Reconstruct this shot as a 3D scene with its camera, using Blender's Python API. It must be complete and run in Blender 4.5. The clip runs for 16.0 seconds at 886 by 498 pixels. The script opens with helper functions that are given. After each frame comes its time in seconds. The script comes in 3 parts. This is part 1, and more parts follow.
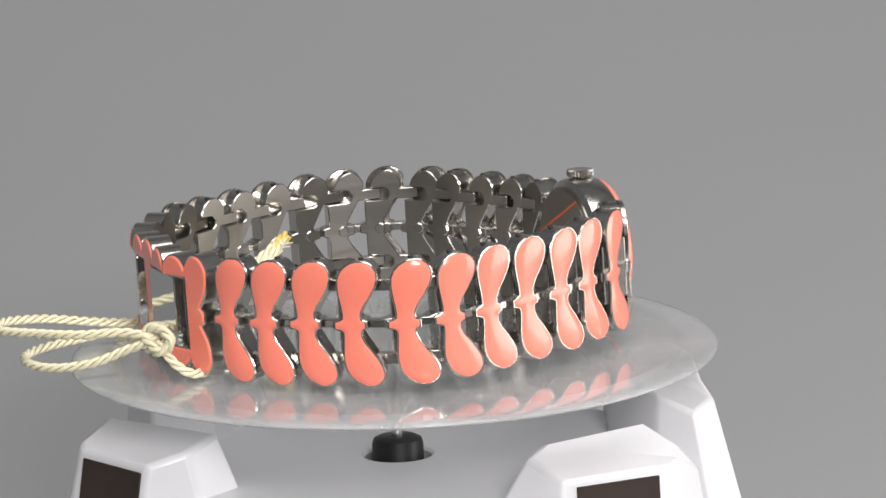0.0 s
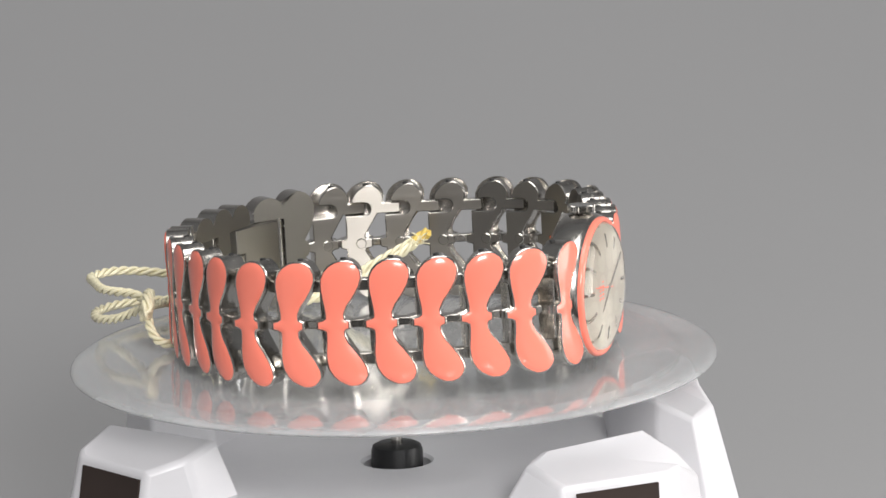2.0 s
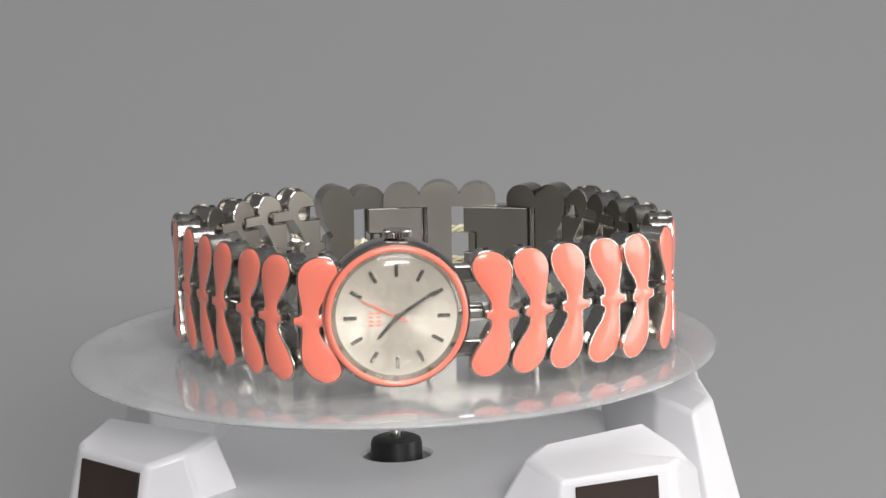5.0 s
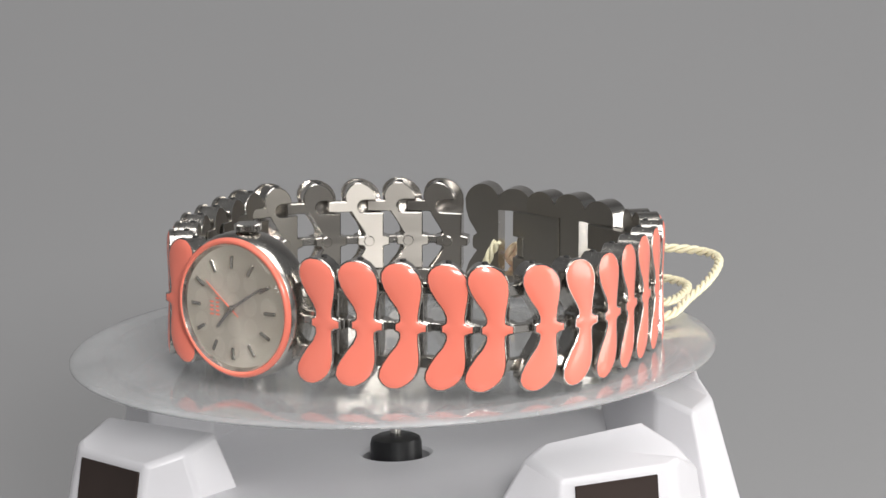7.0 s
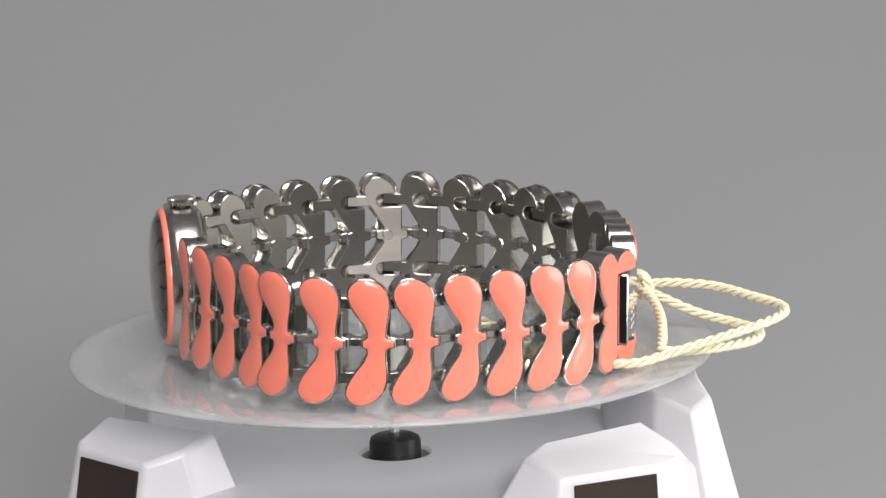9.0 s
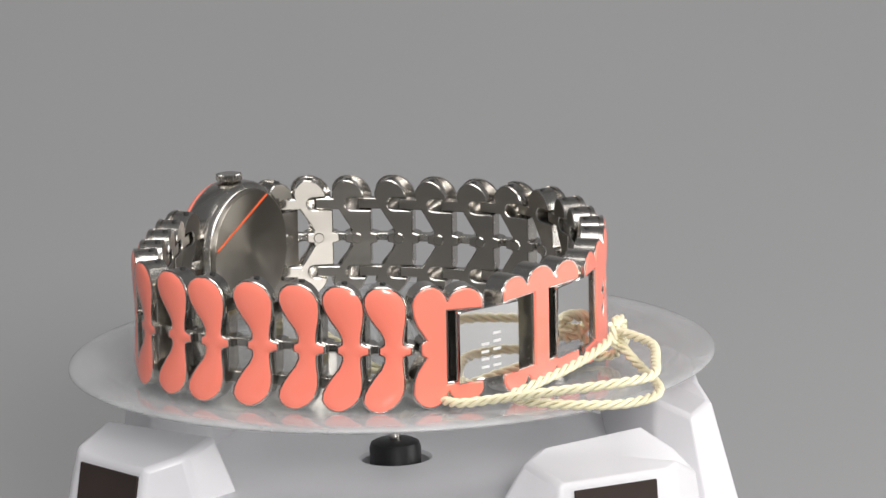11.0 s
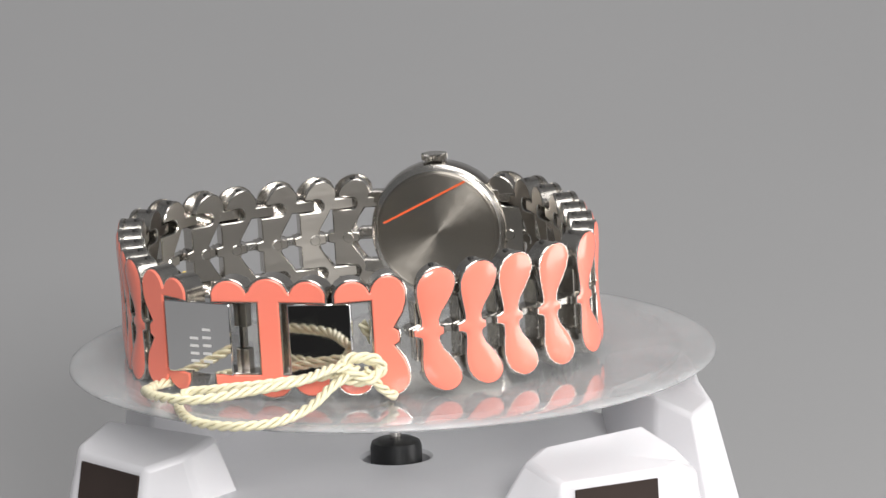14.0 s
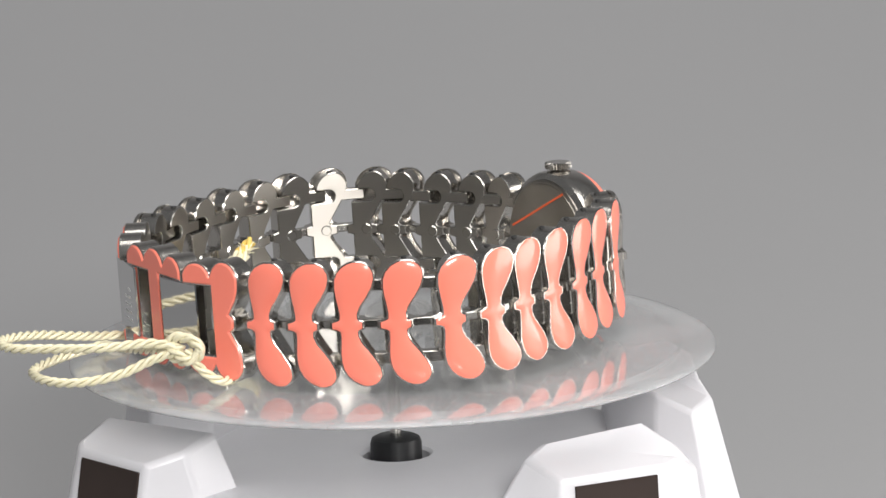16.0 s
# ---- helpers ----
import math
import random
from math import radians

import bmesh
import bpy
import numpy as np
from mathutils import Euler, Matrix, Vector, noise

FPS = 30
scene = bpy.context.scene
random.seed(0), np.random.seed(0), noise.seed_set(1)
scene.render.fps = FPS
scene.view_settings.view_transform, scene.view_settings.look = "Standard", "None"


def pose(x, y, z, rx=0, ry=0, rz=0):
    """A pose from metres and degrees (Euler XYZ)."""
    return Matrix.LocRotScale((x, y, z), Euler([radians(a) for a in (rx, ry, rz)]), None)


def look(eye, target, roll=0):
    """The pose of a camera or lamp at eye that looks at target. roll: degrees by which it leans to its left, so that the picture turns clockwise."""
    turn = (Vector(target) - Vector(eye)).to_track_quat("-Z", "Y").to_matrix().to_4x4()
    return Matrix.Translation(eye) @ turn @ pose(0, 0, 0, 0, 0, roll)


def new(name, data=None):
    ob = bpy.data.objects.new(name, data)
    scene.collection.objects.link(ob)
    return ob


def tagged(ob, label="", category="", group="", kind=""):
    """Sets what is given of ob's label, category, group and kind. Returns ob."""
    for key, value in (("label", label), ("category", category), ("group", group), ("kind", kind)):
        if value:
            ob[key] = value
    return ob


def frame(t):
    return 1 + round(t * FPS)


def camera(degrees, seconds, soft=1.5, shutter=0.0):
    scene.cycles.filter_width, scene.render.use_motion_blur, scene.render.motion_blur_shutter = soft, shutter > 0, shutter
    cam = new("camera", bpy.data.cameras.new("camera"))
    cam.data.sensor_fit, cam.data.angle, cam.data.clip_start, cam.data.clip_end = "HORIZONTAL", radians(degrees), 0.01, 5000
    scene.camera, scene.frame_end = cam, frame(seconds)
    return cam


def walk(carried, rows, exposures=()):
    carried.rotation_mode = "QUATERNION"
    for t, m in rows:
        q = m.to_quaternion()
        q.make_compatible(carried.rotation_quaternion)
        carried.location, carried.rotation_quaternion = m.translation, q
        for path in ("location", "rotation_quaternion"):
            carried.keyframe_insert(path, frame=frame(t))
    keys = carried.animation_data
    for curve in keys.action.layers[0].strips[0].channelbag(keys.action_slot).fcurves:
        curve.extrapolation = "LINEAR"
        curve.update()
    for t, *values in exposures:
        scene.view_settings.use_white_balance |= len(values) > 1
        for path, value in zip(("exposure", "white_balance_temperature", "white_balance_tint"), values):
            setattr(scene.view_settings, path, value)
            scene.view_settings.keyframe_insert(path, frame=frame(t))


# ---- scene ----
# Units in the helper calls below are millimetres; MM turns them into metres.
MM = 0.001

# ---- camera ----
cam = camera(11.194, 16.0, soft=1.5)
EYE = Vector((0.0, -0.56077, 0.12965))
PITCH, YAW, LEAN = 11.8699, 0.6949, -1.8302
FOCAL = 8000.0
# small drift of the aim: seconds, sideways and downward drift in thousandths of the focal length
DRIFT = [(0, 3.1, 1.5), (0.5, 1.5, 3.1), (1, 1.5, 6.1), (1.5, 0.5, 9.2), (2, 1.5, 13.3), (2.5, 1.5, 12.2), (3, 1.5, 8.0),
         (3.5, 1.5, 7.4), (4, 1.2, 4.6), (5.2, 0.6, 1.0), (6.5, 0, -1.2), (7, 0, 0), (7.5, 0, 1.2), (8, 0, 0), (8.5, 0, 0),
         (9, -1.6, -1.2), (10.2, -1.8, 4.0), (11.5, -1.6, 9.0), (12, -2.6, 9.4), (12.5, -1.5, 9.2), (13, -1.2, 8.2),
         (13.5, 0, 8.8), (14, 0, 6.5), (14.5, 1.0, 5.9), (15, 0, 4.6), (15.5, 0, 1.8), (16, 0, 0.3)]


def aim(dx, dy):
    p, w = radians(PITCH) - dy / FOCAL, radians(YAW) - dx / FOCAL
    way = Vector((math.sin(w) * math.cos(p), math.cos(w) * math.cos(p), -math.sin(p)))
    return look(EYE, EYE + way, LEAN)


EXPOSURE = [(0, 0.0), (1, 0.03), (2, 0.0), (3, 0.0), (3.5, -0.08), (4, -0.14), (7, -0.08), (9, 0.0), (12.5, -0.02), (13, 0.03), (15, 0.1), (16, 0.08)]
walk(cam, [(t, aim(dx, dy)) for t, dx, dy in DRIFT], EXPOSURE)

# ---- light ----
world = bpy.data.worlds.new("world")
world.use_nodes = True
scene.world = world
world.node_tree.nodes["Background"].inputs["Color"].default_value = (0.95, 0.97, 1.0, 1)
world.node_tree.nodes["Background"].inputs["Strength"].default_value = 0.16


def lamp(name, eye, target, w, h, power, colour=(1, 1, 1)):
    data = bpy.data.lights.new(name, "AREA")
    data.shape, data.size, data.size_y, data.energy, data.color = "RECTANGLE", w, h, power, colour
    ob = new(name, data)
    ob.matrix_world = look(eye, target)
    return ob


lamp("softbox_side", (0.27, -0.03, 0.028), (0, -0.005, 0.02), 0.20, 0.135, 0.45, (1, 0.98, 0.95))
lamp("softbox_top", (0.07, -0.26, 0.60), (0, 0.02, 0), 0.45, 0.45, 3.2, (1, 0.98, 0.96))
lamp("lamp_front", (0.16, -0.80, 0.32), (0, 0, 0.0), 0.22, 0.16, 5.5, (1, 0.985, 0.97))


# ---- materials ----
def material(name):
    m = bpy.data.materials.new(name)
    m.use_nodes = True
    return m, m.node_tree, m.node_tree.nodes["Principled BSDF"]


def texture(nt, scale, detail=4.0, stretch=(1, 1, 1)):
    co = nt.nodes.new("ShaderNodeTexCoord")
    mp = nt.nodes.new("ShaderNodeMapping")
    mp.inputs["Scale"].default_value = stretch
    tx = nt.nodes.new("ShaderNodeTexNoise")
    tx.inputs["Scale"].default_value, tx.inputs["Detail"].default_value = scale, detail
    nt.links.new(co.outputs["Object"], mp.inputs["Vector"])
    nt.links.new(mp.outputs["Vector"], tx.inputs["Vector"])
    return tx


def ranged(nt, src, lo, hi):
    r = nt.nodes.new("ShaderNodeMapRange")
    r.inputs["From Min"].default_value, r.inputs["From Max"].default_value = 0.3, 0.7
    r.inputs["To Min"].default_value, r.inputs["To Max"].default_value = lo, hi
    nt.links.new(src, r.inputs["Value"])
    return r.outputs["Result"]


def surface(name, colour, rough=0.4, metal=0.0, vary=0.08, rough_vary=0.05, scale=300.0, bump=0.0, bump_scale=2000.0,
            stretch=(1, 1, 1), coat=0.0, big=40.0):
    m, nt, b = material(name)
    b.inputs["Metallic"].default_value = metal
    b.inputs["Coat Weight"].default_value = coat
    b.inputs["Coat Roughness"].default_value = 0.06
    fine, broad = texture(nt, scale, 4, stretch), texture(nt, big, 3)
    mix = nt.nodes.new("ShaderNodeMix")
    mix.data_type = "RGBA"
    mix.inputs["A"].default_value = (*[c * (1 - vary) for c in colour], 1)
    mix.inputs["B"].default_value = (*[min(1, c * (1 + vary)) for c in colour], 1)
    nt.links.new(ranged(nt, broad.outputs["Fac"], 0, 1), mix.inputs["Factor"])
    nt.links.new(mix.outputs["Result"], b.inputs["Base Color"])
    nt.links.new(ranged(nt, fine.outputs["Fac"], max(0.01, rough - rough_vary), rough + rough_vary), b.inputs["Roughness"])
    if bump:
        bt = texture(nt, bump_scale, 3, stretch)
        bn = nt.nodes.new("ShaderNodeBump")
        bn.inputs["Strength"].default_value, bn.inputs["Distance"].default_value = bump, 0.00005
        nt.links.new(bt.outputs["Fac"], bn.inputs["Height"])
        nt.links.new(bn.outputs["Normal"], b.inputs["Normal"])
    return m


def glassy(name, colour, rough, ior):
    m, nt, b = material(name)
    b.inputs["Base Color"].default_value = (*colour, 1)
    b.inputs["Transmission Weight"].default_value = 1.0
    b.inputs["IOR"].default_value = ior
    tx = texture(nt, 60, 5)
    nt.links.new(ranged(nt, tx.outputs["Fac"], rough * 0.5, rough * 1.5), b.inputs["Roughness"])
    return m


ENAMEL = surface("coral_enamel", (0.96, 0.245, 0.172), 0.20, 0, 0.03, 0.04, 200, coat=0.3)
STEEL = surface("polished_steel", (0.54, 0.515, 0.48), 0.23, 1, 0.06, 0.05, 800)
BRUSHED = surface("brushed_steel", (0.335, 0.313, 0.283), 0.34, 1, 0.08, 0.05, 900, 0.05, 3000, (0.08, 0.08, 1))


def grained(m, amount, axis=(0, 0, 1)):
    """Fine grain along the band: the gloss spreads across it, along the given axis of the object."""
    nt = m.node_tree
    way = nt.nodes.new("ShaderNodeCombineXYZ")
    for k in range(3):
        way.inputs[k].default_value = axis[k]
    turn = nt.nodes.new("ShaderNodeVectorTransform")
    turn.vector_type, turn.convert_from, turn.convert_to = "VECTOR", "OBJECT", "WORLD"
    nt.links.new(way.outputs["Vector"], turn.inputs["Vector"])
    b = nt.nodes["Principled BSDF"]
    b.inputs["Anisotropic"].default_value = amount
    nt.links.new(turn.outputs["Vector"], b.inputs["Tangent"])


grained(BRUSHED, 0.88)
CLASP_STEEL = surface("satin_clasp_steel", (0.31, 0.293, 0.265), 0.36, 1, 0.05, 0.02, 900)
MIRROR = surface("mirror_steel", (0.66, 0.66, 0.66), 0.05, 1, 0.03, 0.02, 500)
HOLE_SHADE = surface("hole_shade", (0.02, 0.02, 0.02), 0.6)


def clear_sheet(name, haze, rough, steep):
    """Clear plastic: see-through, white haze mixed in that also shades what lies below, and gloss."""
    m, nt, b = material(name)
    clear, white, gloss = (nt.nodes.new("ShaderNodeBsdf" + k) for k in ("Transparent", "Diffuse", "Glossy"))
    clear.inputs["Color"].default_value = (0.91, 0.92, 0.92, 1)
    white.inputs["Color"].default_value = (0.80, 0.81, 0.82, 1)
    gloss.inputs["Roughness"].default_value = rough
    edge, inner, outer = nt.nodes.new("ShaderNodeLayerWeight"), nt.nodes.new("ShaderNodeMixShader"), nt.nodes.new("ShaderNodeMixShader")
    edge.inputs["Blend"].default_value = 0.5
    power, sheen = nt.nodes.new("ShaderNodeMath"), nt.nodes.new("ShaderNodeMath")
    power.operation, sheen.operation = "POWER", "MULTIPLY_ADD"
    power.inputs[1].default_value = steep
    sheen.inputs[1].default_value, sheen.inputs[2].default_value = 0.8, 0.03
    nt.links.new(edge.outputs["Facing"], power.inputs[0])
    nt.links.new(power.outputs["Value"], sheen.inputs[0])
    tx = texture(nt, 90, 6)
    nt.links.new(ranged(nt, tx.outputs["Fac"], haze * 0.7, haze * 1.3), inner.inputs["Fac"])
    nt.links.new(clear.outputs["BSDF"], inner.inputs[1])
    nt.links.new(white.outputs["BSDF"], inner.inputs[2])
    nt.links.new(sheen.outputs["Value"], outer.inputs["Fac"])
    nt.links.new(inner.outputs["Shader"], outer.inputs[1])
    nt.links.new(gloss.outputs["BSDF"], outer.inputs[2])
    nt.links.new(outer.outputs["Shader"], nt.nodes["Material Output"].inputs["Surface"])
    nt.nodes.remove(b)
    return m


ACRYLIC = clear_sheet("clear_acrylic", 0.30, 0.08, 3.2)
ACRYLIC_RIM = clear_sheet("hazed_acrylic_rim", 0.30, 0.14, 3.6)
CRYSTAL = glassy("watch_glass", (1, 1, 1), 0.01, 1.36)
PLASTIC = surface("white_plastic", (0.70, 0.69, 0.715), 0.35, 0, 0.03, 0.06, 150, 0.15, 1500)
BLACK = surface("black_plastic", (0.012, 0.012, 0.013), 0.45, 0, 0.2, 0.1, 400, 0.3, 2500)
SOLAR = surface("solar_cell", (0.035, 0.024, 0.020), 0.18, 0, 0.25, 0.06, 300)
DIAL = surface("silver_dial", (0.40, 0.37, 0.315), 0.55, 0.45, 0.05, 0.06, 700, 0.2, 4000)


def rayed(m, strength, rough):
    """Fine rays from the middle of the dial, which lies in its x-z plane."""
    nt = m.node_tree
    b = nt.nodes["Principled BSDF"]
    co, sep, ang, tx, bn = (nt.nodes.new("ShaderNode" + k) for k in ("TexCoord", "SeparateXYZ", "Math", "TexNoise", "Bump"))
    ang.operation = "ARCTAN2"
    tx.noise_dimensions = "1D"
    tx.inputs["Scale"].default_value, tx.inputs["Detail"].default_value = 26, 4
    bn.inputs["Strength"].default_value, bn.inputs["Distance"].default_value = strength, 0.0002
    nt.links.new(co.outputs["Object"], sep.inputs["Vector"])
    nt.links.new(sep.outputs["X"], ang.inputs[0])
    nt.links.new(sep.outputs["Z"], ang.inputs[1])
    nt.links.new(ang.outputs["Value"], tx.inputs["W"])
    nt.links.new(tx.outputs["Fac"], bn.inputs["Height"])
    nt.links.new(bn.outputs["Normal"], b.inputs["Normal"])
    nt.links.new(ranged(nt, tx.outputs["Fac"], rough - 0.08, rough + 0.1), b.inputs["Roughness"])


rayed(DIAL, 0.2, 0.5)
DIAL_LEAF = surface("dial_leaf_print", (0.43, 0.40, 0.345), 0.40, 0.45, 0.05, 0.06, 700)
for m in (DIAL, DIAL_LEAF):
    # sunray brushing spreads the gloss into a fan
    fan = m.node_tree.nodes.new("ShaderNodeTangent")
    fan.direction_type, fan.axis = "RADIAL", "Y"
    shader = m.node_tree.nodes["Principled BSDF"]
    shader.inputs["Anisotropic"].default_value = 0.75
    m.node_tree.links.new(fan.outputs["Tangent"], shader.inputs["Tangent"])
CASE_BACK = surface("turned_case_back", (0.33, 0.305, 0.27), 0.34, 1, 0.06, 0.04, 900)
# turned finish: fine circles spread the gloss outwards from the middle
lathe_mark = CASE_BACK.node_tree.nodes.new("ShaderNodeTangent")
lathe_mark.direction_type, lathe_mark.axis = "RADIAL", "Y"
CASE_BACK.node_tree.nodes["Principled BSDF"].inputs["Anisotropic"].default_value = 0.8
CASE_BACK.node_tree.nodes["Principled BSDF"].inputs["Anisotropic Rotation"].default_value = 0.25
CASE_BACK.node_tree.links.new(lathe_mark.outputs["Tangent"], CASE_BACK.node_tree.nodes["Principled BSDF"].inputs["Tangent"])
CORAL_PRINT = surface("coral_print", (0.85, 0.16, 0.10), 0.5)
GREY_PRINT = surface("grey_print", (0.62, 0.62, 0.62), 0.5)
ORANGE_INK = surface("orange_ink", (0.75, 0.12, 0.03), 0.5)
CORD = surface("cream_cord", (0.86, 0.80, 0.57), 0.28, 0, 0.10, 0.1, 900, 0.4, 5000)
CORD_TIP = surface("yellow_cord_end", (0.80, 0.58, 0.14), 0.5, 0, 0.1, 0.1, 900)
PAPER = surface("grey_backdrop_paper", (0.325, 0.325, 0.33), 0.8, 0, 0.02, 0.05, 20, 0.1, 400, big=2.5)
# near-black for unseen surfaces that only show mirrored in the steel
MIRRORED_DARK = surface("mirrored_dark", (0.006, 0.006, 0.006), 0.9, 0, 0.1, 0.05, 60, 0.3, 800, big=10)
MIRRORED_DARK.node_tree.nodes["Principled BSDF"].inputs["Specular IOR Level"].default_value = 0.05


# ---- building helpers ----
def part(name, bm, mat, parent=None, label="", smooth=None):
    """Links a bmesh, given in millimetres, as one mesh object under its thing or part."""
    bmesh.ops.scale(bm, vec=(MM, MM, MM), verts=bm.verts)
    bmesh.ops.recalc_face_normals(bm, faces=bm.faces)
    me = bpy.data.meshes.new(name)
    bm.to_mesh(me)
    bm.free()
    me.materials.append(mat)
    if smooth is not None:
        me.shade_smooth() if smooth >= 180 else me.set_sharp_from_angle(angle=radians(smooth))
        if smooth < 180:
            me.polygons.foreach_set("use_smooth", [True] * len(me.polygons))
    ob = new(name, me)
    ob.parent = parent
    if label:
        tagged(ob, label)
    return ob


def shared(name, me, parent, m=None):
    ob = new(name, me)
    ob.parent = parent
    if m is not None:
        ob.matrix_local = m
    return ob


def thing(name, label, category, group="", kind=""):
    return tagged(new(name), label, category, group, kind)


def at(x, y, z, rz=0.0, rx=0.0, ry=0.0):
    return pose(x * MM, y * MM, z * MM, rx, ry, rz)


def offset(poly, d):
    """The closed outline poly (u, z), counter-clockwise, moved outwards by d."""
    out, n = [], len(poly)
    for i in range(n):
        a, b, c = Vector(poly[i - 1]), Vector(poly[i]), Vector(poly[(i + 1) % n])
        e, g = (b - a).normalized(), (c - b).normalized()
        na, nb = Vector((e.y, -e.x)), Vector((g.y, -g.x))
        m = (na + nb)
        m = m.normalized() if m.length > 1e-6 else na
        out.append(b + m * (d / max(0.6, m.dot(na))))
    return [tuple(v) for v in out]


def prism(bm, poly, y0, y1, bevel=0.0, both=False):
    """The outline poly (u, z) as a plate from depth y0 (front) to y1 (back), its front edge rounded by bevel."""
    rings = []
    if bevel:
        rings += [(offset(poly, -bevel), y0), (offset(poly, -bevel * 0.45), y0 + bevel * 0.45)]
        rings += [(poly, y0 + bevel)]
    else:
        rings += [(poly, y0)]
    if both and bevel:
        rings += [(poly, y1 - bevel), (offset(poly, -bevel), y1)]
    else:
        rings += [(poly, y1)]
    loops = [[bm.verts.new((u, y, z)) for u, z in ring] for ring, y in rings]
    for a, b in zip(loops, loops[1:]):
        for i in range(len(a)):
            bm.faces.new((a[i - 1], a[i], b[i], b[i - 1]))
    bm.faces.new(loops[0])
    bm.faces.new(loops[-1][::-1])
    return bm


def box(bm, x0, x1, y0, y1, z0, z1, b=0.0):
    if b:
        return prism(bm, [(x0 + b, z0), (x1 - b, z0), (x1, z0 + b), (x1, z1 - b), (x1 - b, z1), (x0 + b, z1), (x0, z1 - b), (x0, z0 + b)],
                     y0, y1, b, True)
    return prism(bm, [(x0, z0), (x1, z0), (x1, z1), (x0, z1)], y0, y1)


def lathe(bm, profile, steps=64, axis="z"):
    """Turns the profile of (radius, height) round an axis: z upright, or y with the height going inwards."""
    rings = []
    for r, h in profile:
        if r < 1e-6:
            rings.append([bm.verts.new((0, 0, h) if axis == "z" else (0, h, 0))])
            continue
        ring = []
        for i in range(steps):
            c, s = r * math.cos(2 * math.pi * i / steps), r * math.sin(2 * math.pi * i / steps)
            ring.append(bm.verts.new((c, s, h) if axis == "z" else (c, h, s)))
        rings.append(ring)
    for a, b in zip(rings, rings[1:]):
        for i in range(steps):
            if len(a) == 1 and len(b) > 1:
                bm.faces.new((a[0], b[i - 1], b[i]))
            elif len(b) == 1 and len(a) > 1:
                bm.faces.new((a[i - 1], a[i], b[0]))
            elif len(a) > 1:
                bm.faces.new((a[i - 1], a[i], b[i], b[i - 1]))
    return bm


def smooth_path(points, per=10, closed=False):
    """A Catmull-Rom path through the points."""
    p = [Vector(v) for v in points]
    n, out = len(p), []
    for i in range(n if closed else n - 1):
        a, b, c, d = (p[(i - 1) % n], p[i], p[(i + 1) % n], p[(i + 2) % n]) if closed else \
            (p[max(i - 1, 0)], p[i], p[i + 1], p[min(i + 2, n - 1)])
        for k in range(per):
            t = k / per
            out.append(0.5 * ((2 * b) + (c - a) * t + (2 * a - 5 * b + 4 * c - d) * t * t + (3 * b - a - 3 * c + d) * t ** 3))
    if not closed:
        out.append(p[-1])
    return out


def tube(bm, path, radius, sides=8, closed=False):
    n, rings, up = len(path), [], Vector((0.13, 0.2, 1)).normalized()
    for i in range(n):
        ahead = path[(i + 1) % n] if closed or i < n - 1 else path[i]
        back = path[i - 1] if closed or i > 0 else path[i]
        t = (ahead - back).normalized()
        s = t.cross(up)
        s = s.normalized() if s.length > 1e-4 else Vector((1, 0, 0))
        up = s.cross(t).normalized()
        rings.append([bm.verts.new(path[i] + radius * (math.cos(a) * s + math.sin(a) * up))
                      for a in (2 * math.pi * k / sides for k in range(sides))])
    for i in range(n if closed else n - 1):
        a, b = rings[i], rings[(i + 1) % n]
        for k in range(sides):
            bm.faces.new((a[k - 1], a[k], b[k], b[k - 1]))
    if not closed:
        bm.faces.new(rings[0])
        bm.faces.new(rings[-1][::-1])
    return bm


# ---- the setting ----
def build_setting():
    # grey paper sweep: table, curve and wall in one sheet
    bm = bmesh.new()
    prof = [(-430, -46), (60, -46)] + [(60 + 600 * math.sin(a), -46 + 600 - 600 * math.cos(a)) for a in (radians(k * 6) for k in range(1, 14))] + [(760, 1100)]
    cols = [-900, -450, 0, 450, 900]
    rows = [[bm.verts.new((x, y, z)) for x in cols] for y, z in prof]
    for a, b in zip(rows, rows[1:]):
        for i in range(len(cols) - 1):
            bm.faces.new((a[i], a[i + 1], b[i + 1], b[i]))
    sweep = part("backdrop", bm, PAPER, None, "plain grey seamless paper sweep behind the turntable", 180)
    tagged(sweep, category="backdrop", kind="structure")
    # unseen dark strip, added so that the clasp panels mirror black
    bm = bmesh.new()
    box(bm, -133, 105, -1100, -72, -45.6, -44.6)
    tagged(part("mat", bm, MIRRORED_DARK, None, "unseen dark strip added for the clasp panels to mirror"), category="mat", kind="structure")
    # table top, also out of view; gives the steel dark areas to mirror
    bm = bmesh.new()
    box(bm, -900, 900, -1200, 900, -60, -48)
    tagged(part("table_top", bm, MIRRORED_DARK, None, "dark table top under the paper sweep"), category="table", kind="structure")


build_setting()


